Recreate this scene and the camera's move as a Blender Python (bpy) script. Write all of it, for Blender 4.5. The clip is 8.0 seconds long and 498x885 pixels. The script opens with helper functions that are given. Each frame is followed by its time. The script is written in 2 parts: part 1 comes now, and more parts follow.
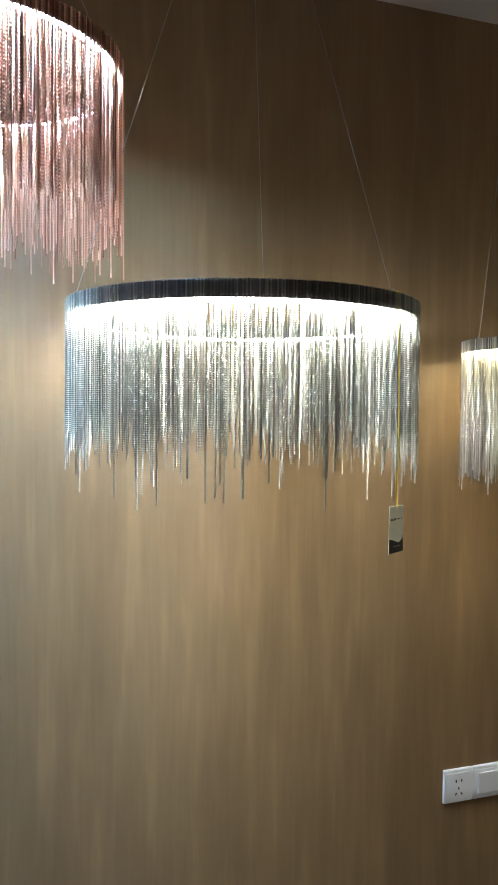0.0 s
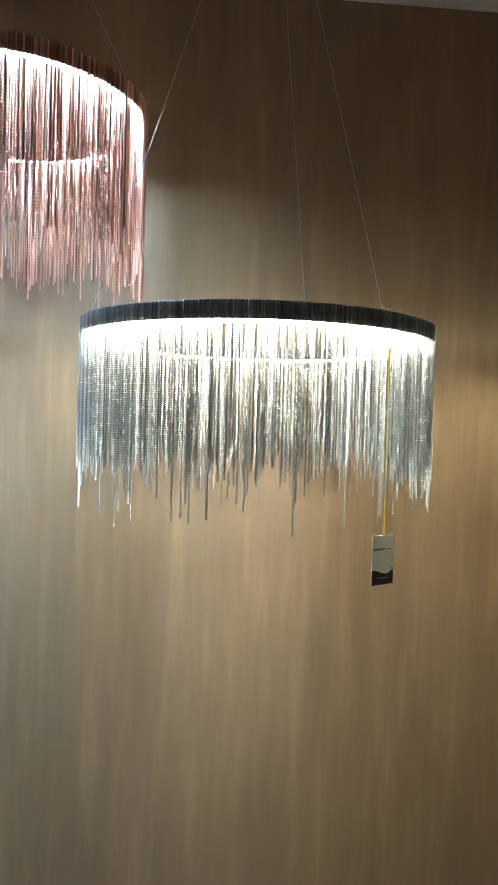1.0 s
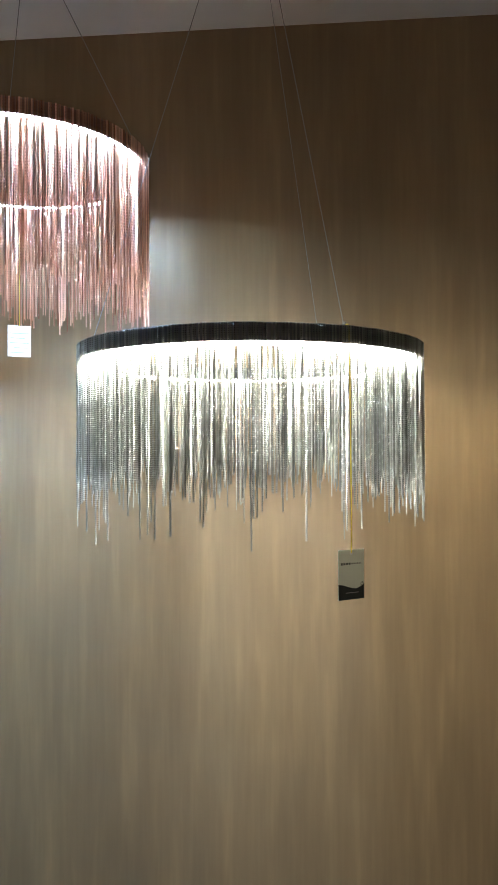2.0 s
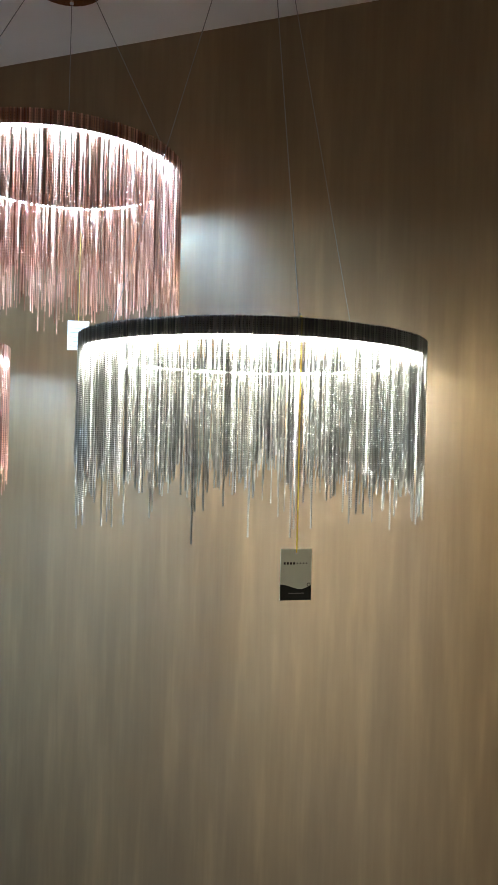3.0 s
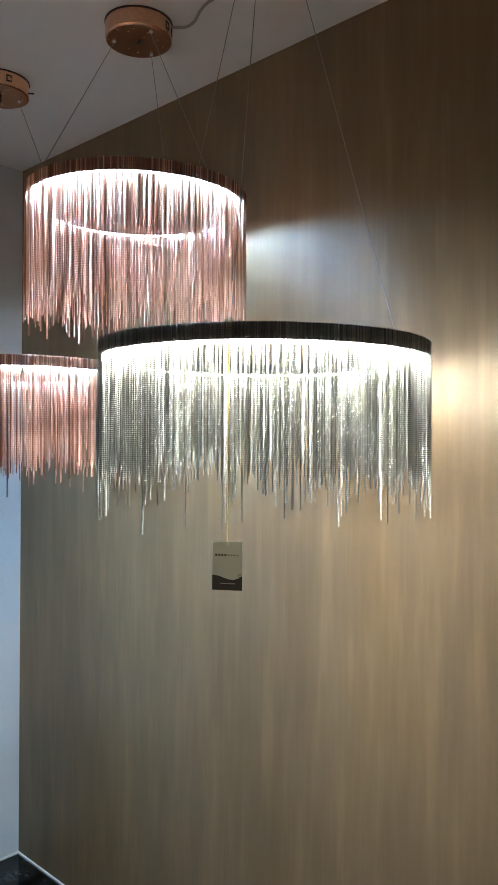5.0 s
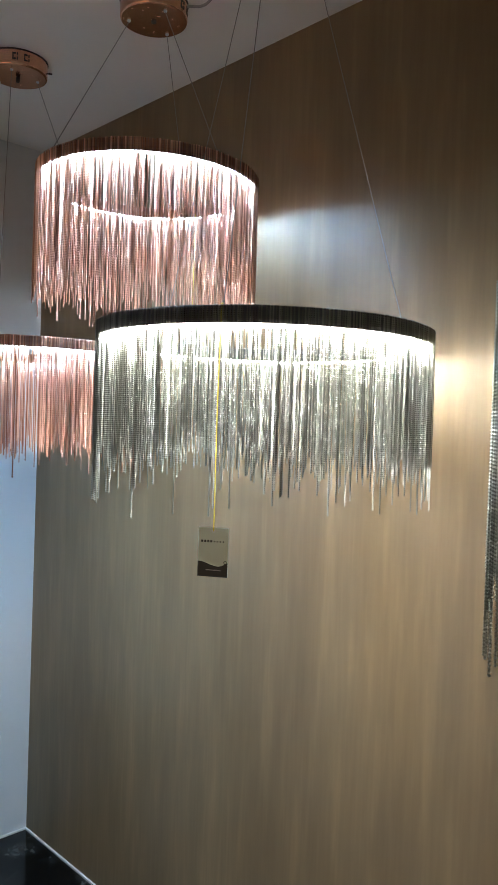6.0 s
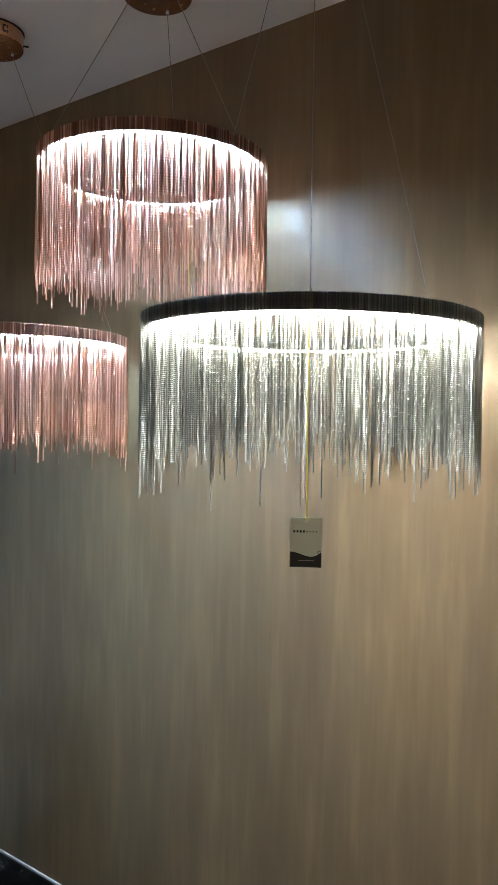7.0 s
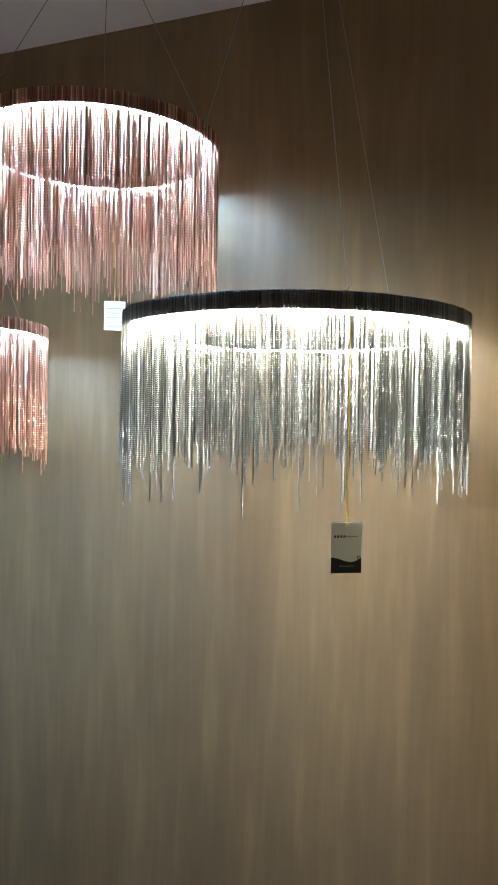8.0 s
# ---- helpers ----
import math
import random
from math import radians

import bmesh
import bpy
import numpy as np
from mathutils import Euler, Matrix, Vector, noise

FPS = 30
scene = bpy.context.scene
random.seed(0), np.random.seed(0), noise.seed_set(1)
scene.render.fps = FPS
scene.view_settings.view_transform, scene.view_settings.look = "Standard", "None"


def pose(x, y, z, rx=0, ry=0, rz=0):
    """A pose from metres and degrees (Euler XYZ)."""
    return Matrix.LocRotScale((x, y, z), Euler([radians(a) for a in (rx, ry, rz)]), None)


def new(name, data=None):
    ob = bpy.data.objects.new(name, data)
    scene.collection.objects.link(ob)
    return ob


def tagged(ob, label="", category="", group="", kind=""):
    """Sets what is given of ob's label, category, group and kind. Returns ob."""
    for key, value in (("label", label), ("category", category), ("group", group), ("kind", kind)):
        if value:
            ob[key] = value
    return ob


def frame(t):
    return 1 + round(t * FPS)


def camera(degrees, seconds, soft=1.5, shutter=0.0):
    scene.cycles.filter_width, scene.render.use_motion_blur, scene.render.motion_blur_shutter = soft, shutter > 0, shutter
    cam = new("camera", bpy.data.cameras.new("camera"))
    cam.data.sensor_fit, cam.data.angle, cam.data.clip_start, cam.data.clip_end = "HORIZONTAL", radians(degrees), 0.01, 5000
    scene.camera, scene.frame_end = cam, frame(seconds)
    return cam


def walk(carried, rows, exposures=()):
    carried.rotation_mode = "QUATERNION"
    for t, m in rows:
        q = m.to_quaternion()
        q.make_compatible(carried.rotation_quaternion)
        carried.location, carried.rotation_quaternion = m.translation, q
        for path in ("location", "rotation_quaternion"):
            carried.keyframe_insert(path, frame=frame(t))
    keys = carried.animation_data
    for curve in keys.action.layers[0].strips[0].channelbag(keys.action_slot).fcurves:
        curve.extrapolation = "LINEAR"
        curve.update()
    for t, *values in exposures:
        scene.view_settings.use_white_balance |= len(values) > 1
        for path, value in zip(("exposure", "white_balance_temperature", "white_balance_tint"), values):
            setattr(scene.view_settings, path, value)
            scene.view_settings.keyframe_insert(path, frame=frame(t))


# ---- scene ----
cam = camera(36.3, 8.0, soft=1.5)
PATH = [
    (0.0, (-0.4078, -1.2681, 1.4552), 87.743, -0.577, -18.349),
    (0.5, (-0.2949, -1.2965, 1.4659), 88.676, -0.210, -13.154),
    (1.0, (-0.1255, -1.3167, 1.4614), 89.050, -1.680, -5.016),
    (1.5, (-0.0097, -1.3378, 1.4626), 90.575, -0.024, -0.800),
    (1.7, (0.0324, -1.3474, 1.4541), 90.778, -0.084, 1.521),
    (2.8, (0.3966, -1.3026, 1.4693), 89.814, -0.135, 16.289),
    (3.0, (0.4614, -1.2632, 1.4638), 89.899, -1.456, 20.139),
    (3.5, (0.5981, -1.2068, 1.4643), 89.719, 0.019, 26.953),
    (4.0, (0.7526, -1.1728, 1.4565), 89.258, -0.456, 35.101),
    (4.5, (0.8589, -1.1246, 1.4620), 89.674, 0.086, 40.369),
    (4.7, (0.8988, -1.0865, 1.4609), 90.007, 0.123, 41.622),
    (5.8, (1.0103, -0.9554, 1.4593), 88.995, -1.956, 47.545),
    (6.0, (0.9824, -0.9745, 1.4570), 89.123, -1.899, 46.175),
    (6.5, (0.8800, -1.0762, 1.4597), 88.383, 0.014, 41.011),
    (7.0, (0.7497, -1.1600, 1.4458), 88.716, -0.919, 37.252),
    (7.5, (0.5915, -1.2189, 1.4473), 90.009, 0.189, 28.427),
    (8.0, (0.4209, -1.2844, 1.4476), 88.760, -1.051, 21.417),
]
walk(cam, [(t, pose(*eye, tilt, roll, yaw)) for t, eye, tilt, roll, yaw in PATH],
     [(0.0, 0.10), (1.5, 0.12), (3.5, 0.02), (4.5, 0.04), (6.0, -0.01), (8.0, -0.10)])

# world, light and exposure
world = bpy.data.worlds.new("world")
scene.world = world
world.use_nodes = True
# warm fill light; comes in only through the opening added in wall_south
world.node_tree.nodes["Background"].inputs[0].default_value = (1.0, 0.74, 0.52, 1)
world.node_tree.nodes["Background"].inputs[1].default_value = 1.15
LED_COOL, LED_NEUTRAL, LED_WARM = (0.37, 0.66, 1.0), (0.96, 1.0, 0.95), (1.0, 0.82, 0.47)
LED_POWER = 1060.0

# plan, in metres: the long wall stands at y = WALL_Y, the white end wall at x = END_X
WALL_Y, END_X, TOP = 0.360, -1.498, 2.419
EAST_X, SOUTH_Y = 3.2, -4.5


# ---- materials ----
def material(name, colour, rough=0.5, metal=0.0, spec=0.5):
    m = bpy.data.materials.new(name)
    m.use_nodes = True
    b = m.node_tree.nodes["Principled BSDF"]
    b.inputs["Base Color"].default_value = (*colour, 1)
    b.inputs["Roughness"].default_value = rough
    b.inputs["Metallic"].default_value = metal
    b.inputs["Specular IOR Level"].default_value = spec
    return m


def node(m, kind, **inputs):
    n = m.node_tree.nodes.new(kind)
    for key, value in inputs.items():
        n.inputs[key].default_value = value
    return n


def link(m, a, out, b, into):
    m.node_tree.links.new(a.outputs[out], b.inputs[into])


def noise_of(m, scale, stretch=(1, 1, 1), detail=4.0, coords="Object"):
    tc, mp = node(m, "ShaderNodeTexCoord"), node(m, "ShaderNodeMapping")
    mp.inputs["Scale"].default_value = stretch
    n = node(m, "ShaderNodeTexNoise", Scale=scale, Detail=detail)
    link(m, tc, coords, mp, "Vector")
    link(m, mp, "Vector", n, "Vector")
    return n


def ramp_of(m, source, out, stops):
    r = node(m, "ShaderNodeValToRGB")
    r.color_ramp.elements[0].position, r.color_ramp.elements[0].color = stops[0][0], (*stops[0][1], 1)
    r.color_ramp.elements[1].position, r.color_ramp.elements[1].color = stops[-1][0], (*stops[-1][1], 1)
    for at, c in stops[1:-1]:
        e = r.color_ramp.elements.new(at)
        e.color = (*c, 1)
    link(m, source, out, r, "Fac")
    return r


def bsdf(m):
    return m.node_tree.nodes["Principled BSDF"]


def add_bump(m, source, out, strength, distance):
    b = node(m, "ShaderNodeBump", Strength=strength, Distance=distance)
    link(m, source, out, b, "Height")
    link(m, b, "Normal", bsdf(m), "Normal")


def mixed(m, a, b, factor, how="MULTIPLY"):
    x = node(m, "ShaderNodeMix")
    x.data_type, x.blend_type = "RGBA", how
    x.inputs[0].default_value = factor
    link(m, a, "Color", x, 6)
    link(m, b, "Color", x, 7)
    return x


def wallpaper():
    m = material("brown_wallpaper", (0.3, 0.2, 0.12), 0.5, 0.0, 0.46)
    broad = noise_of(m, 1.0, (5.0, 5.0, 0.8), 4.0)
    streak = noise_of(m, 1.0, (13, 13, 2.2), 4.0)
    wisp = noise_of(m, 1.0, (38, 38, 3.4), 4.0)
    fine = noise_of(m, 1.0, (120, 120, 5.0), 5.0)
    base = ramp_of(m, broad, "Fac", [(0.3, (0.164, 0.110, 0.057)), (0.5, (0.185, 0.1245, 0.065)), (0.7, (0.207, 0.1415, 0.075))])
    # upright streaks of lamp light through the chains, painted into the paper's colour
    light_bands = ramp_of(m, streak, "Fac", [(0.30, (0.82, 0.81, 0.79)), (0.50, (0.96, 0.95, 0.94)), (0.70, (1.10, 1.09, 1.08))])
    light_wisps = ramp_of(m, wisp, "Fac", [(0.30, (0.90, 0.89, 0.88)), (0.52, (0.97, 0.97, 0.96)), (0.74, (1.32, 1.31, 1.28))])
    # the paper's own fine brushed grain
    grain = ramp_of(m, fine, "Fac", [(0.3, (0.80, 0.79, 0.77)), (0.7, (1.04, 1.04, 1.04))])
    y = base
    for layer, amount in ((light_bands, 0.65), (light_wisps, 0.55), (grain, 0.45)):
        x = node(m, "ShaderNodeMix")
        x.data_type, x.blend_type = "RGBA", "MULTIPLY"
        x.inputs[0].default_value = amount
        link(m, y, "Color" if y is base else 2, x, 6)
        link(m, layer, "Color", x, 7)
        y = x
    link(m, y, 2, bsdf(m), "Base Color")
    gloss = ramp_of(m, streak, "Fac", [(0.3, (0.46, 0.46, 0.46)), (0.7, (0.36, 0.36, 0.36))])
    link(m, gloss, "Color", bsdf(m), "Roughness")
    add_bump(m, fine, "Fac", 0.18, 0.0012)
    # a satin sheen that draws reflections out upwards and downwards
    up = node(m, "ShaderNodeCombineXYZ", Z=1.0)
    link(m, up, "Vector", bsdf(m), "Tangent")
    bsdf(m).inputs["Anisotropic"].default_value = 0.9
    return m


def paint(name, colour, rough=0.6):
    m = material(name, colour, rough, 0.0, 0.3)
    stains = noise_of(m, 1.7, (1, 1, 1), 5.0)
    r = ramp_of(m, stains, "Fac", [(0.3, tuple(c * 0.93 for c in colour)), (0.7, colour)])
    link(m, r, "Color", bsdf(m), "Base Color")
    add_bump(m, noise_of(m, 140.0, (1, 1, 1), 3.0), "Fac", 0.12, 0.001)
    return m


def marble():
    m = material("black_marble", (0.006, 0.006, 0.0065), 0.12, 0.0, 0.25)
    big = noise_of(m, 5.0, (1, 1, 1), 8.0)
    small = noise_of(m, 70.0, (1, 1, 1), 4.0)
    a = ramp_of(m, big, "Fac", [(0.54, (0.004, 0.004, 0.0045)), (0.72, (0.09, 0.09, 0.085))])
    b = ramp_of(m, small, "Fac", [(0.45, (0.25, 0.25, 0.25)), (0.7, (1.0, 1.0, 1.0))])
    link(m, mixed(m, a, b, 1.0), 2, bsdf(m), "Base Color")
    return m


def metal_chain(name, dark, light, rough):
    """Polished chain; each strand has a tone of its own."""
    m = material(name, light, rough, 1.0)
    info, island, total, part_of = (node(m, k) for k in ("ShaderNodeObjectInfo", "ShaderNodeNewGeometry", "ShaderNodeMath", "ShaderNodeMath"))
    total.operation, part_of.operation = "ADD", "FRACT"
    m.node_tree.links.new(info.outputs["Random"], total.inputs[0])
    m.node_tree.links.new(island.outputs["Random Per Island"], total.inputs[1])
    m.node_tree.links.new(total.outputs[0], part_of.inputs[0])
    middle = tuple(0.6 * d + 0.4 * b for d, b in zip(dark, light))
    r = ramp_of(m, part_of, 0, [(0.0, dark), (0.55, middle), (1.0, light)])
    link(m, r, "Color", bsdf(m), "Base Color")
    return m


def worn_metal(name, colour, rough):
    m = material(name, colour, rough, 1.0)
    n = noise_of(m, 60.0, (1, 1, 6), 4.0)
    r = ramp_of(m, n, "Fac", [(0.3, tuple(c * 0.85 for c in colour)), (0.7, colour)])
    link(m, r, "Color", bsdf(m), "Base Color")
    g = ramp_of(m, n, "Fac", [(0.3, (rough * 0.8,) * 3), (0.7, (rough * 1.3,) * 3)])
    link(m, g, "Color", bsdf(m), "Roughness")
    return m


def glowing(name, colour, power):
    m = bpy.data.materials.new(name)
    m.use_nodes = True
    b = m.node_tree.nodes["Principled BSDF"]
    b.inputs["Base Color"].default_value = (0.8, 0.8, 0.8, 1)
    b.inputs["Emission Color"].default_value = (*colour, 1)
    b.inputs["Emission Strength"].default_value = power
    return m


WALLPAPER = wallpaper()
WHITE_WALL = paint("white_wall_paint", (0.56, 0.58, 0.60))
CEILING_PAINT = paint("ceiling_paint", (0.90, 0.87, 0.85), 0.7)
CABINET_PAINT = paint("white_lacquer", (0.80, 0.81, 0.82), 0.35)
MARBLE = marble()
JOINT = paint("pale_joint", (0.62, 0.60, 0.56))
GUNMETAL = metal_chain("gunmetal_chain", (0.11, 0.11, 0.10), (0.29, 0.287, 0.255), 0.42)
SILVER = metal_chain("silver_chain", (0.22, 0.22, 0.21), (0.60, 0.60, 0.56), 0.32)
COPPER = metal_chain("copper_chain", (0.20, 0.08, 0.048), (0.85, 0.51, 0.37), 0.29)
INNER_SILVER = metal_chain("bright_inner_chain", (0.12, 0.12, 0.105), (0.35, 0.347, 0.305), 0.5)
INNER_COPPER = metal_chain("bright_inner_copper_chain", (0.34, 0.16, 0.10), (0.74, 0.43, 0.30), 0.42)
BLACK_METAL = worn_metal("black_metal", (0.035, 0.036, 0.04), 0.4)
GUNMETAL_BAND = worn_metal("gunmetal_band", (0.11, 0.115, 0.12), 0.42)
COPPER_BAND = worn_metal("copper_band", (0.26, 0.15, 0.12), 0.42)
ROSE_GOLD = worn_metal("rose_gold_metal", (0.80, 0.44, 0.28), 0.22)
STEEL = worn_metal("steel", (0.30, 0.29, 0.28), 0.45)
DARK_SLOT = material("dark_slot", (0.02, 0.012, 0.01), 0.6)
WHITE_PLASTIC = paint("white_plastic", (0.62, 0.66, 0.72), 0.3)
GREY_RUBBER = paint("grey_cable_sheath", (0.32, 0.31, 0.30), 0.5)
YELLOW_CORD = material("yellow_cord", (0.72, 0.56, 0.05), 0.6)
CARD = paint("pale_grey_card", (0.64, 0.69, 0.60), 0.4)
INK = material("dark_green_ink", (0.008, 0.013, 0.012), 0.4)
PAPER = paint("white_paper", (0.78, 0.80, 0.80), 0.6)
BLUE_INK = material("pale_grey_ink", (0.34, 0.40, 0.46), 0.6)


# ---- mesh helpers ----
def mesh_of(name, bm, mat, smooth=False):
    me = bpy.data.meshes.new(name)
    bmesh.ops.recalc_face_normals(bm, faces=bm.faces[:])
    bm.to_mesh(me)
    bm.free()
    me.materials.append(mat)
    if smooth:
        for p in me.polygons:
            p.use_smooth = True
    return me


def part(name, bm, mat, parent, label="", at=None, smooth=False):
    ob = new(name, mesh_of(name, bm, mat, smooth))
    ob.parent = parent
    if at is not None:
        ob.matrix_basis = at
    return tagged(ob, label=label)


def box(x0, x1, y0, y1, z0, z1, bevel=0.0, segments=2):
    bm = bmesh.new()
    bmesh.ops.create_cube(bm, size=1)
    for v in bm.verts:
        v.co = Vector(((x0, x1)[v.co.x > 0], (y0, y1)[v.co.y > 0], (z0, z1)[v.co.z > 0]))
    if bevel:
        bmesh.ops.bevel(bm, geom=bm.edges[:], offset=bevel, segments=segments, affect="EDGES", profile=0.6)
    return bm


def lathe(profile, turns=64, closed=True):
    """A ring or disc turned about z from (radius, height) pairs."""
    bm = bmesh.new()
    rings = []
    for i in range(turns):
        a = 2 * math.pi * i / turns
        rings.append([bm.verts.new((r * math.cos(a), r * math.sin(a), z)) for r, z in profile])
    n = len(profile)
    for i in range(turns):
        p, q = rings[i], rings[(i + 1) % turns]
        for k in range(n if closed else n - 1):
            bm.faces.new((p[k], q[k], q[(k + 1) % n], p[(k + 1) % n]))
    bmesh.ops.remove_doubles(bm, verts=bm.verts[:], dist=1e-6)
    return bm


def tube(points, radius, sides=8):
    bm = bmesh.new()
    pts = [Vector(p) for p in points]
    rings = []
    for i, p in enumerate(pts):
        d = (pts[min(i + 1, len(pts) - 1)] - pts[max(i - 1, 0)]).normalized()
        u = d.orthogonal().normalized() if abs(d.z) > 0.99 else d.cross(Vector((0, 0, 1))).normalized()
        w = d.cross(u)
        rings.append([bm.verts.new(p + radius * (math.cos(2 * math.pi * k / sides) * u + math.sin(2 * math.pi * k / sides) * w)) for k in range(sides)])
    for a, b in zip(rings, rings[1:]):
        for k in range(sides):
            bm.faces.new((a[k], a[(k + 1) % sides], b[(k + 1) % sides], b[k]))
    bm.faces.new(rings[0])
    bm.faces.new(rings[-1])
    return bm


def bent(points, steps=6):
    """A smooth line through the points."""
    pts = [Vector(p) for p in points]
    out = []
    for i in range(len(pts) - 1):
        p0, p1, p2, p3 = pts[max(i - 1, 0)], pts[i], pts[i + 1], pts[min(i + 2, len(pts) - 1)]
        for k in range(steps):
            t = k / steps
            out.append(0.5 * ((2 * p1) + (p2 - p0) * t + (2 * p0 - 5 * p1 + 4 * p2 - p3) * t * t + (3 * p1 - p0 - 3 * p2 + p3) * t ** 3))
    return out + [pts[-1]]


def thing(name, at, label, category, group=""):
    ob = new(name)
    ob.empty_display_size = 0.1
    ob.matrix_basis = at
    return tagged(ob, label, category, group)


def structure(name, bm, mat, label, category):
    ob = new(name, mesh_of(name, bm, mat))
    return tagged(ob, label, category, kind="structure")


# ---- the room ----
structure("floor", box(END_X - 0.15, EAST_X + 0.15, SOUTH_Y - 0.15, WALL_Y + 0.15, -0.12, 0.0), MARBLE,
          "polished black marble floor with pale specks", "floor")
structure("wall_north", box(END_X, EAST_X, WALL_Y, WALL_Y + 0.15, 0.0, TOP), WALLPAPER,
          "brown wallpapered wall with brushed grain and painted streaks of light", "wall")
structure("wall_west", box(END_X - 0.15, END_X, SOUTH_Y, WALL_Y + 0.15, 0.0, TOP), WHITE_WALL,
          "plain white painted end wall", "wall")
structure("wall_east", box(EAST_X, EAST_X + 0.15, SOUTH_Y, WALL_Y + 0.15, 0.0, TOP), WHITE_WALL,
          "plain white painted side wall", "wall")
# unseen low opening, added so that warm world light fills the room
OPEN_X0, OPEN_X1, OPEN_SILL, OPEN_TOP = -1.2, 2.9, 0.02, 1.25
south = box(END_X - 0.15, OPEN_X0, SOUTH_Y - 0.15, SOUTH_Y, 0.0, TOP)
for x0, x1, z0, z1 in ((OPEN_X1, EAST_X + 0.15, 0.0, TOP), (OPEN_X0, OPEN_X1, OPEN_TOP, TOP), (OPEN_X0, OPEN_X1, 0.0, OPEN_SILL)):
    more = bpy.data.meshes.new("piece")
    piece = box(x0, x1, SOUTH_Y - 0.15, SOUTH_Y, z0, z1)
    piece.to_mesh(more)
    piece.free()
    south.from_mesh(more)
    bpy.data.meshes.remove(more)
structure("wall_south", south, WHITE_WALL, "plain white unseen wall with an opening added for fill light", "wall")
structure("ceiling", box(END_X - 0.15, EAST_X + 0.15, SOUTH_Y - 0.15, WALL_Y + 0.15, TOP, TOP + 0.12), CEILING_PAINT,
          "plain off-white painted ceiling", "ceiling")
structure("trim", box(END_X + 0.006, EAST_X, WALL_Y - 0.006, WALL_Y, 0.0, 0.006), JOINT,
          "thin pale sealant line between wall and floor", "trim")
structure("trim", box(END_X, END_X + 0.006, SOUTH_Y, WALL_Y, 0.0, 0.006), JOINT,
          "thin pale sealant line between white wall and floor", "trim")


# ---- pendant lamps ----
def chain_rows(length, drop, pitch, thick, thin, sides):
    """Vertices and faces of one hanging chain: its top at z = drop, its end at z = -length."""
    count = max(4, int((length + drop) / pitch))
    zs, rs = [], []
    for i in range(count):
        z = drop - i * pitch
        zs += [z, z - pitch * 0.5]
        rs += [thick, thin]
    zs, rs = np.array(zs), np.array(rs)
    a = np.arange(sides) * 2 * math.pi / sides
    v = np.stack([np.outer(rs, np.cos(a)), np.outer(rs, np.sin(a)), np.repeat(zs[:, None], sides, 1)], 2).reshape(-1, 3)
    f = []
    for i in range(len(zs) - 1):
        for k in range(sides):
            j = (k + 1) % sides
            f.append((i * sides + k, (i + 1) * sides + k, (i + 1) * sides + j, i * sides + j))
    f.append(tuple(range(sides)))
    f.append(tuple(reversed(range((len(zs) - 1) * sides, len(zs) * sides))))
    return v, f


def fringe(lamp, name, verts, faces, metal):
    """Chains joined into one part."""
    me = bpy.data.meshes.new(name)
    me.from_pydata(np.concatenate(verts).tolist(), [], faces)
    me.materials.append(metal)
    ob = new(name, me)
    ob.parent = lamp
    return tagged(ob, kind="stuff")


def canopy_of(lamp, at, metal, pins, radius=0.076, high=0.041):
    """The round ceiling canopy; at and pins are relative to the lamp, at its lower face."""
    x, y, z = at
    c = 0.004
    disc = part("canopy", lathe([(0.0, 0.0), (radius - c, 0.0), (radius - c * 0.3, c * 0.3), (radius, c), (radius, high), (0.0, high)], 72, False),
                metal, lamp, "round metal ceiling canopy", pose(x, y, z), False)
    # dark ring put in for the shade where canopy and ceiling meet
    part("shade_ring", lathe([(0.0, high - 0.003), (radius + 0.0018, high - 0.003), (radius + 0.0018, high), (0.0, high)], 48, False), DARK_SLOT, disc, "dark ring standing in for shade between canopy and ceiling")
    for p in pins:
        part("pin", lathe([(0.0, -0.004), (0.0030, -0.004), (0.0040, -0.003), (0.0040, 0.001), (0.0, 0.001)], 12, False), WHITE_PLASTIC, disc,
             at=pose(p[0] - x, p[1] - y, 0))
    return disc


def vents(disc, radius, angles):
    """Pairs of punched slots in the side of a canopy."""
    for a in angles:
        bm = bmesh.new()
        for u0, u1, w0, w1 in ((-0.0075, -0.0045, 0.012, 0.03), (-0.0045, 0.0015, 0.026, 0.03), (-0.0045, 0.0015, 0.012, 0.016), (0.0035, 0.0065, 0.012, 0.019), (0.0035, 0.0065, 0.023, 0.03)):
            b = box(radius - 0.002, radius + 0.0006, u0, u1, w0, w1)
            me = bpy.data.meshes.new("slot")
            b.to_mesh(me)
            b.free()
            bm.from_mesh(me)
            bpy.data.meshes.remove(me)
        part("vent_slot", bm, DARK_SLOT, disc, "dark punched vent slot", pose(0, 0, 0, 0, 0, a))


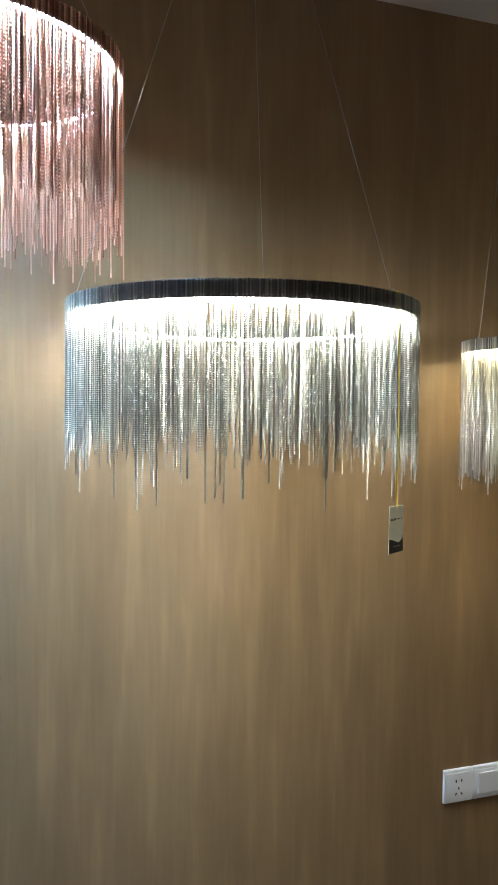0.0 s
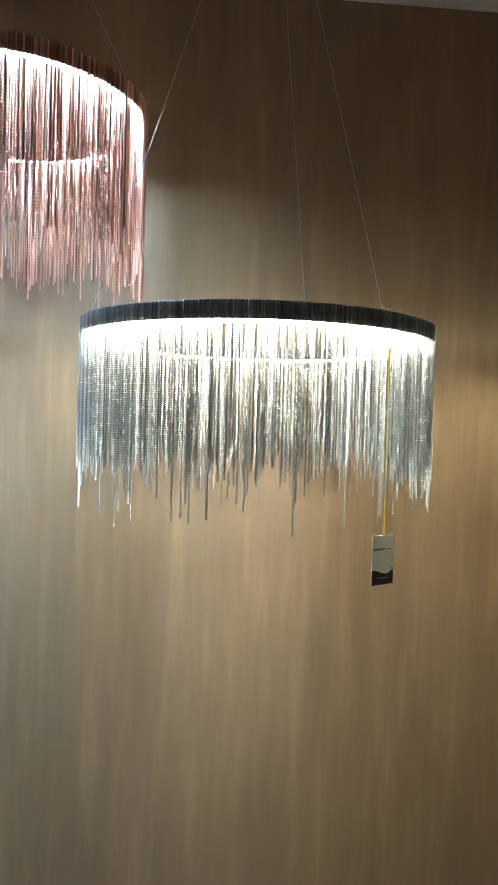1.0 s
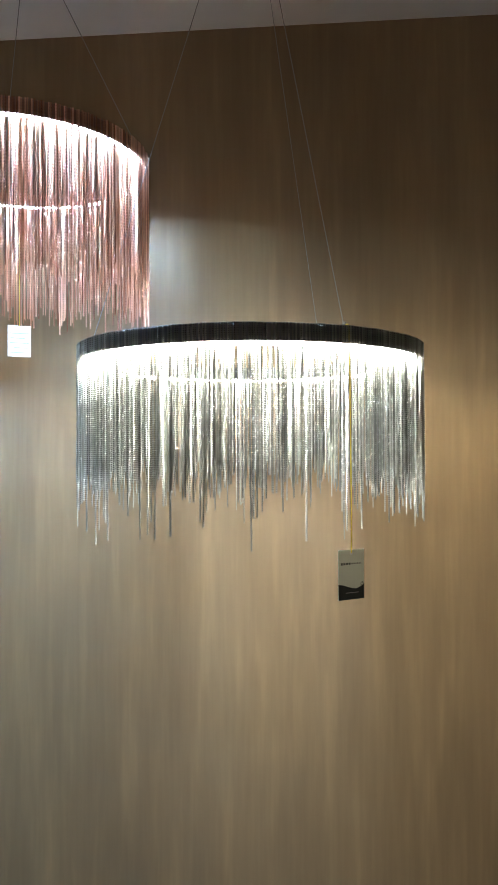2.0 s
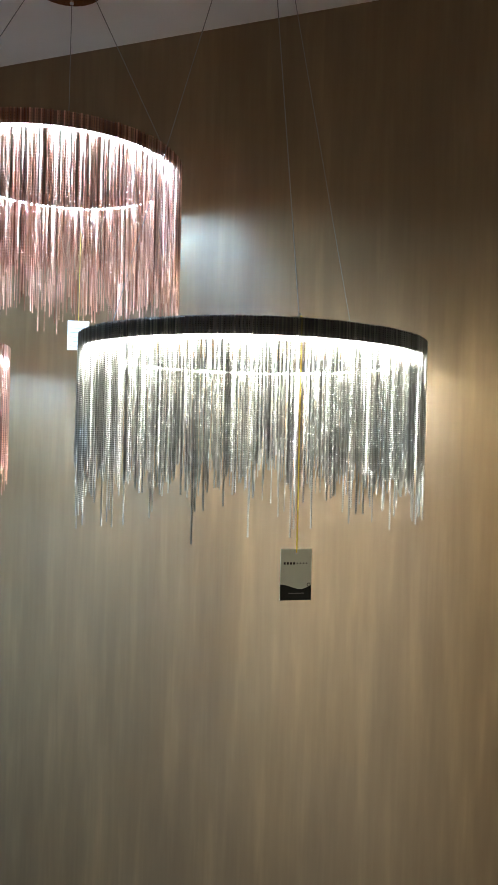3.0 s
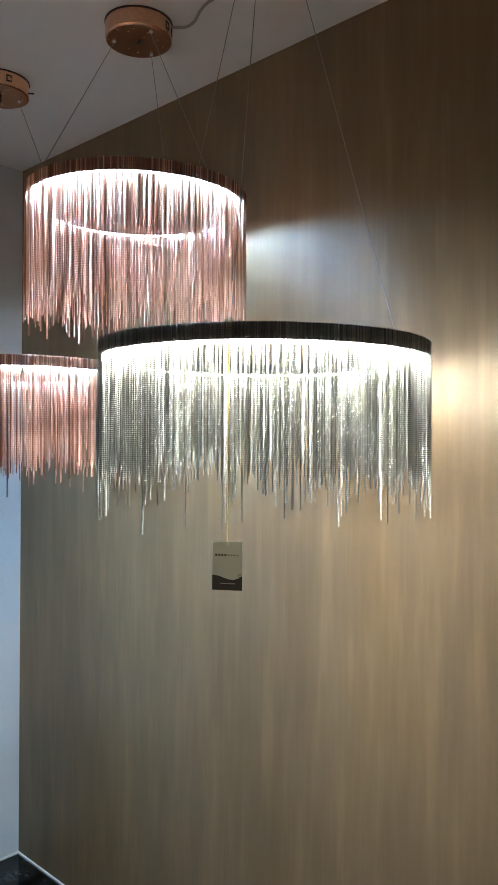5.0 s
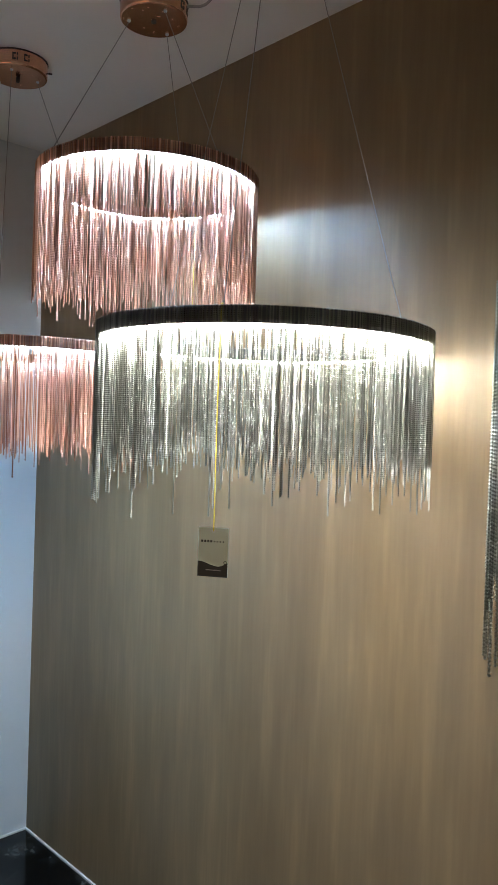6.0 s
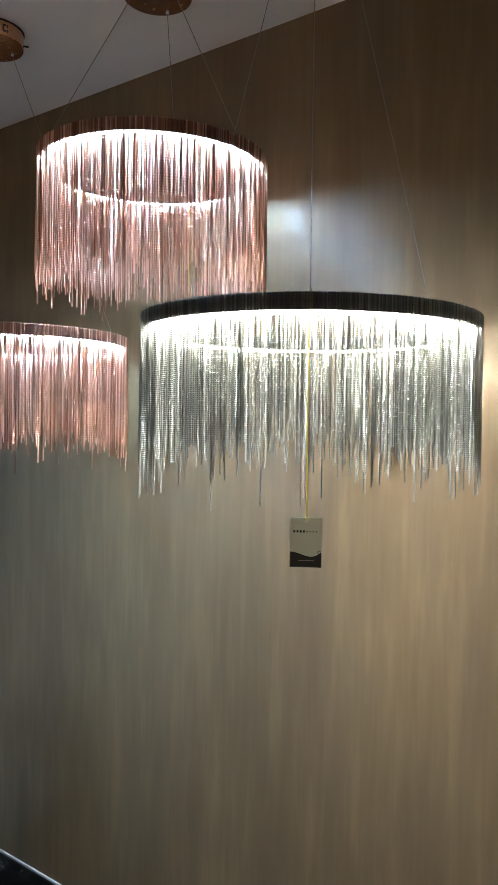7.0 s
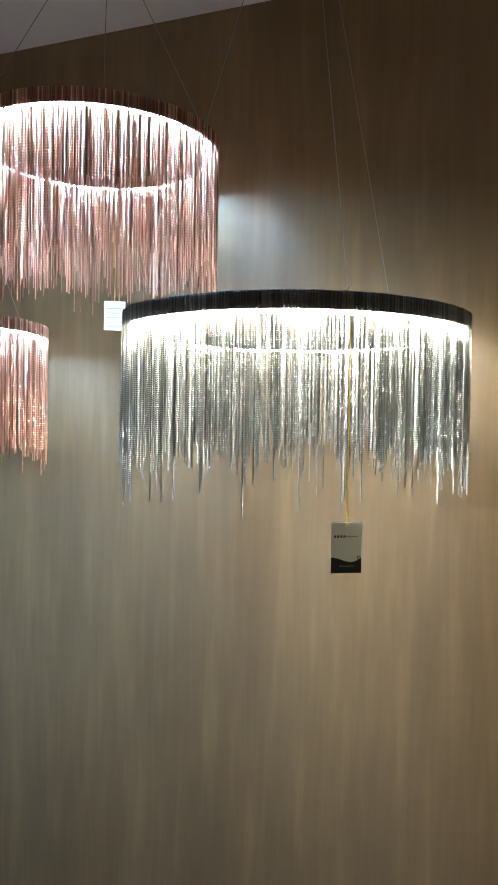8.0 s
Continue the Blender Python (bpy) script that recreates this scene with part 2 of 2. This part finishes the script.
def pendant(label, centre, radius, led_z, chains, metal, led, lengths, seed, bead, wire_turn, canopy_metal, pins=None,
            canopy_at=None, band=0.0268, longs=(), facing=-90.0, sunk=-0.0036):
    rng = random.Random(seed)
    cx, cy = centre
    lamp = thing("pendant_lamp", pose(cx, cy, led_z), label, "pendant lamp", "ring lamps with chain fringes")
    r = radius
    # a channel open below, with the strip lying in it
    part("ring_band", lathe([(r - 0.0030, 0.0), (r - 0.0018, 0.001), (r - 0.0018, band - 0.002), (r - 0.004, band), (r - 0.016, band),
                             (r - 0.018, band - 0.002), (r - 0.018, 0.001), (r - 0.0168, 0.0), (r - 0.0160, 0.001), (r - 0.0160, 0.012),
                             (r - 0.0040, 0.012), (r - 0.0040, 0.001)], 160), COPPER_BAND if metal is COPPER else GUNMETAL_BAND, lamp, "dark metal ring band")
    part("led_strip", lathe([(r - 0.010 + 0.0048 * math.cos(a), sunk + 0.0048 + 0.0048 * math.sin(a)) for a in np.linspace(-math.pi, 0, 8)], 96), led, lamp,
         "glowing white led strip")
    # hanging chains
    base, spread, extra = lengths
    waves = [(rng.uniform(3, 30), rng.uniform(0, 6.3), rng.uniform(0.3, 1)) for _ in range(7)]
    clumps = [(rng.randint(18, 75), rng.uniform(0, 6.3)) for _ in range(3)]
    plan = []
    for i in range(chains):
        a = 2 * math.pi * (i + rng.uniform(-0.3, 0.3)) / chains
        a += sum(0.12 / k * math.sin(k * a + o) for k, o in clumps)
        wave = sum(w * math.sin(round(k) * a + o) for k, o, w in waves) / 3.0
        long = base + spread * (0.7 * wave + 0.8 * rng.gauss(0, 1))
        if rng.random() < 0.20:
            long += rng.uniform(0.25, 1.0) * extra
        plan.append([a, long])
    for turn, long in longs:
        i = min(range(chains), key=lambda k: abs((plan[k][0] - radians(turn) + math.pi) % (2 * math.pi) - math.pi))
        plan[i][:] = [radians(turn), long]
    plan.sort(key=lambda p: abs((p[0] - radians(facing) + math.pi) % (2 * math.pi) - math.pi))
    shared = {}
    rest_v, rest_f, many = [], [], 0
    for n, (a, long) in enumerate(plan):
        key = round(max(long, 0.1) / 0.006)
        if key not in shared:
            shared[key] = chain_rows(key * 0.006, band - 0.0005, *bead)
        v, f = shared[key]
        out = r + rng.uniform(-0.0006, 0.0010)
        m = pose(out * math.cos(a), out * math.sin(a), rng.uniform(-0.0006, 0.0006), rng.gauss(0, 0.22), rng.gauss(0, 0.22), rng.uniform(0, 90))
        if n < 300:
            if not isinstance(shared.get(("mesh", key)), bpy.types.Mesh):
                me = bpy.data.meshes.new("chain")
                me.from_pydata(v.tolist(), [], f)
                me.materials.append(metal)
                shared[("mesh", key)] = me
            ob = new("chain", shared[("mesh", key)])
            ob.parent, ob.matrix_basis = lamp, m
        else:
            mat = np.array(m)
            rest_v.append(v @ mat[:3, :3].T + mat[:3, 3])
            rest_f += [tuple(i + many for i in g) for g in f]
            many += len(v)
    # a second, inner layer of chains, so that the strip shines between the two
    if rest_v:
        fringe(lamp, "chain_fringe", rest_v, rest_f, metal)
    rest_v, rest_f, many = [], [], 0
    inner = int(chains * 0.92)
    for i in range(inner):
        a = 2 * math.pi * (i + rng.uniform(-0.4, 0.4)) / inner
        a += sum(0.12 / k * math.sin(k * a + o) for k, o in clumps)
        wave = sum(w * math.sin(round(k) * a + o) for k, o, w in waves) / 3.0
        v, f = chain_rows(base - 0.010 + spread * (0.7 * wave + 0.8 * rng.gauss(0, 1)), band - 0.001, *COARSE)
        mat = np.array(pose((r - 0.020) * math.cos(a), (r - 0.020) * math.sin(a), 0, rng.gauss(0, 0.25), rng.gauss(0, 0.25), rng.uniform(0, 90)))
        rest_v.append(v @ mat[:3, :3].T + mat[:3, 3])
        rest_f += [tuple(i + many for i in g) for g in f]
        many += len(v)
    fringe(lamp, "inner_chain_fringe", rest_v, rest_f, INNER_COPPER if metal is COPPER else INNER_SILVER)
    # canopy and the three wires
    ax, ay = canopy_at or (cx, cy)
    low = TOP - 0.041
    ends = pins or [(ax + 0.056 * math.cos(radians(wire_turn + 120 * k)), ay + 0.056 * math.sin(radians(wire_turn + 120 * k))) for k in range(3)]
    disc = canopy_of(lamp, (ax - cx, ay - cy, low - led_z), canopy_metal, [(x - cx, y - cy) for x, y in ends])
    for k, (x, y) in enumerate(ends):
        a = radians(wire_turn + 120 * k)
        foot = ((r - 0.0105) * math.cos(a), (r - 0.0105) * math.sin(a), band - 0.003)
        part("wire", tube([foot, (x - cx, y - cy, low - led_z - 0.004)], 0.0008, 6), STEEL, lamp, "thin steel suspension wire")
        part("wire_grip", lathe([(0.0, 0.0), (0.003, 0.0), (0.003, 0.008), (0.0015, 0.010), (0.0, 0.010)], 10, False), STEEL, lamp,
             at=pose(*foot))
    return lamp, disc


COOL = glowing("cool_white_led", LED_COOL, LED_POWER * 1.08)
COOL_DIM = glowing("dimmer_cool_white_led", LED_COOL, LED_POWER * 0.78)
NEUTRAL = glowing("neutral_white_led", LED_NEUTRAL, LED_POWER * 0.81)
WARM = glowing("warm_white_led", LED_WARM, LED_POWER * 0.33)
WARM_DIM = glowing("dimmer_warm_white_led", (1.0, 0.90, 0.70), LED_POWER * 0.20)

FINE = (0.0032, 0.00195, 0.0006, 4)
PLAIN = (0.0050, 0.00195, 0.0010, 4)
COARSE = (0.0060, 0.00165, 0.0008, 4)

main_lamp, _ = pendant("round gunmetal ring lamp with fringe of fine bead chains", (0.0, 0.0), 0.300, 1.6105, 412, GUNMETAL, NEUTRAL,
                       (0.208, 0.025, 0.060), 4, FINE, -57.0, BLACK_METAL,
                       longs=((-69.8, 0.282), (-58.5, 0.285), (-57.6, 0.272), (-53.3, 0.272), (-107.8, 0.278), (-131.0, 0.289), (-10.0, 0.27), (-84.0, 0.25)),
                       facing=-65.0)
upper_lamp, upper_canopy = pendant("round copper ring lamp hung high with long chain fringe", (-0.4545, 0.0606), 0.2505, 2.0015, 300, COPPER, COOL,
                                   (0.246, 0.026, 0.05), 11, PLAIN, 0.0, ROSE_GOLD,
                                   pins=((-0.386, 0.041), (-0.463, 0.105), (-0.479, 0.009)), canopy_at=(-0.441, 0.050), sunk=0.0004)
lower_lamp, lower_canopy = pendant("round copper ring lamp hung low beside white wall", (-0.8445, 0.0024), 0.257, 1.633, 300, COPPER, COOL_DIM,
                                   (0.245, 0.024, 0.045), 12, PLAIN, 70.0, ROSE_GOLD,
                                   pins=((-0.921, 0.020), (-0.998, -0.052), (-0.904, -0.063)), canopy_at=(-0.935, -0.030), sunk=0.0004)
small_lamp, _ = pendant("small round silver ring lamp with chain fringe near wall", (0.705, 0.118), 0.150, 1.590, 190, SILVER, WARM,
                        (0.262, 0.016, 0.03), 13, PLAIN, 60.0, BLACK_METAL, sunk=-0.0002)
near_lamp, _ = pendant("round gunmetal ring lamp with extra long chain fringe", (0.8135, -0.2402), 0.200, 1.572, 270, GUNMETAL, WARM_DIM,
                       (0.243, 0.020, 0.035), 14, FINE, -90.0, BLACK_METAL, facing=-150.0,
                       longs=((-156.0, 0.322), (-151.0, 0.318), (-146.0, 0.31), (-141.0, 0.321), (-136.0, 0.315)))

vents(upper_canopy, 0.076, (20.0, 42.0))
vents(lower_canopy, 0.076, (-32.0, -10.0))
part("wire_gland", lathe([(0.0, -0.004), (0.006, -0.004), (0.006, 0.001), (0.0, 0.001)], 14, False), DARK_SLOT, upper_canopy, "dark cable gland")
part("wire_gland", box(-0.004, 0.004, -0.004, 0.004, -0.014, 0.001, 0.001), DARK_SLOT, lower_canopy, "dark cable gland")
part("grub_screw", tube([(0.074, 0.0, 0.02), (0.088, 0.0, 0.02)], 0.0022), DARK_SLOT, lower_canopy, "small dark grub screw", pose(0, 0, 0, 0, 0, 60))

cable = thing("power_cable", pose(-0.37, 0.089, TOP - 0.012), "grey power cable looped along the ceiling", "cable")
part("sheath", tube(bent([(0, 0, -0.006), (0.019, 0.023, -0.004), (0.045, 0.027, 0.0), (0.085, 0.012, 0.006), (0.13, 0.005, 0.008), (0.2, 0.02, 0.008)]), 0.0032),
     GREY_RUBBER, cable)


# ---- labels hanging from the lamps ----
def hang_tag():
    w, h = 0.0224, 0.0708
    t = thing("hang_tag", pose(0.1650, -0.2535, 1.3165, 0, 0, 33.0), "grey-green card swing tag with dark wave on yellow cord", "tag")
    part("card", box(-w, w, -0.0004, 0.0004, -h, 0.0, 0.0002, 1), CARD, t, "grey-green printed card")
    bm = bmesh.new()
    n, low, tops = 24, [], []
    for i in range(n + 1):
        u = i / n
        z = -h + 0.0186 + 0.0034 * math.cos(u * math.pi * 1.45) + 0.0030 * max(0.0, u - 0.7) / 0.3
        low.append(bm.verts.new((-w + 2 * w * u, -0.0008, -h)))
        tops.append(bm.verts.new((-w + 2 * w * u, -0.0008, z)))
    for i in range(n):
        bm.faces.new((low[i], low[i + 1], tops[i + 1], tops[i]))
    g = bmesh.ops.extrude_face_region(bm, geom=bm.faces[:])
    for v in g["geom"]:
        if isinstance(v, bmesh.types.BMVert):
            v.co.y = -0.0003
    part("printed_wave", bm, INK, t, "dark green printed wave")
    for i in range(8):
        x, small = -0.0165 + i * 0.0045, 0.0 if i < 4 else 0.0006
        part("print_bar", box(x - 0.0014 + small, x + 0.0014 - small, -0.0008, -0.0003, -0.0215 + small, -0.0182 - small), INK, t)
    part("print_bar", box(-0.010, 0.012, -0.0011, -0.0003, -h + 0.0092, -h + 0.0102), GREY_RUBBER, t)
    part("printed_ring", lathe([(0.0016, -0.0005), (0.0029, -0.0005), (0.0029, 0.0), (0.0016, 0.0)], 20), INK, t,
         at=pose(w - 0.0036, -0.0004, -h + 0.0212, 90, 0, 0))
    part("eyelet", lathe([(0.0010, -0.0003), (0.0026, -0.0003), (0.0026, 0.0011), (0.0010, 0.0011)], 20), PAPER, t, "white eyelet",
         pose(0, 0.0004, -0.005, 90, 0, 0))
    part("cord", tube(bent([(0.0, -0.001, -0.005), (0.0002, -0.0012, 0.05), (-0.0004, -0.0010, 0.16), (0.0, 0.0004, 0.24), (0.0, 0.0020, 0.290), (0.0, 0.0022, 0.316), (0.0, 0.005, 0.3225), (0.0, 0.014, 0.3225)]), 0.0010, 6),
         YELLOW_CORD, t, "yellow cord")
    return t


def price_label():
    t = thing("price_label", pose(-0.529, 0.262, 1.734, 0, 0, 30.0), "white paper price label hanging on a thin cord", "label")
    part("paper", box(-0.0245, 0.0245, -0.0004, 0.0004, -0.068, 0.0, 0.0002, 1), PAPER, t)
    for k, (x0, x1) in enumerate(((-0.020, 0.021), (-0.019, 0.012), (-0.020, 0.020), (-0.012, 0.018), (-0.020, 0.016))):
        z = -0.016 - 0.0105 * k
        part("print_bar", box(x0, x1, -0.0009, -0.0003, z - 0.002, z), BLUE_INK, t)
    part("cord", tube([(0.0, -0.001, -0.006), (0.0, 0.0, 0.270)], 0.0005, 6), YELLOW_CORD, t, "yellow cord")
    return t


hang_tag()
price_label()


# ---- wall plates ----
def plate(t):
    part("plate", box(-0.043, 0.043, -0.009, 0.0, -0.043, 0.043, 0.0045, 3), WHITE_PLASTIC, t, "bevelled white plastic plate")
    part("panel", box(-0.0395, 0.0420, -0.0100, -0.008, -0.0335, 0.0335, 0.0008, 2), WHITE_PLASTIC, t)


socket = thing("wall_socket", pose(0.6975, WALL_Y, 0.518), "white plastic five-hole wall socket on brown wall", "socket")
plate(socket)
for x, z, turn in ((-0.008, 0.013, 0), (0.008, 0.013, 0), (0.0, -0.006, 0), (-0.008, -0.020, 35), (0.008, -0.020, -35)):
    part("socket_hole", box(-0.0016, 0.0016, -0.0004, 0.002, -0.0036, 0.0036), DARK_SLOT, socket, at=pose(x, -0.0102, z, 0, turn, 0))
switch = thing("light_switch", pose(0.7836, WALL_Y, 0.518), "white plastic rocker light switch beside the socket", "switch")
plate(switch)
part("rocker", box(-0.030, 0.034, -0.0150, -0.010, -0.028, 0.028, 0.002, 2), WHITE_PLASTIC, switch, at=pose(0, 0, 0, 3, 0, 0))

# ---- white cabinet by the end wall ----
cabinet = thing("display_cabinet", pose(-1.32, -0.36, 0.0), "low white lacquered display cabinet standing against end wall", "cabinet")
part("body", box(-0.172, 0.174, -0.434, 0.434, 0.0, 0.500, 0.002), CABINET_PAINT, cabinet)
part("top", box(-0.174, 0.178, -0.436, 0.436, 0.502, 0.522, 0.002), CABINET_PAINT, cabinet)
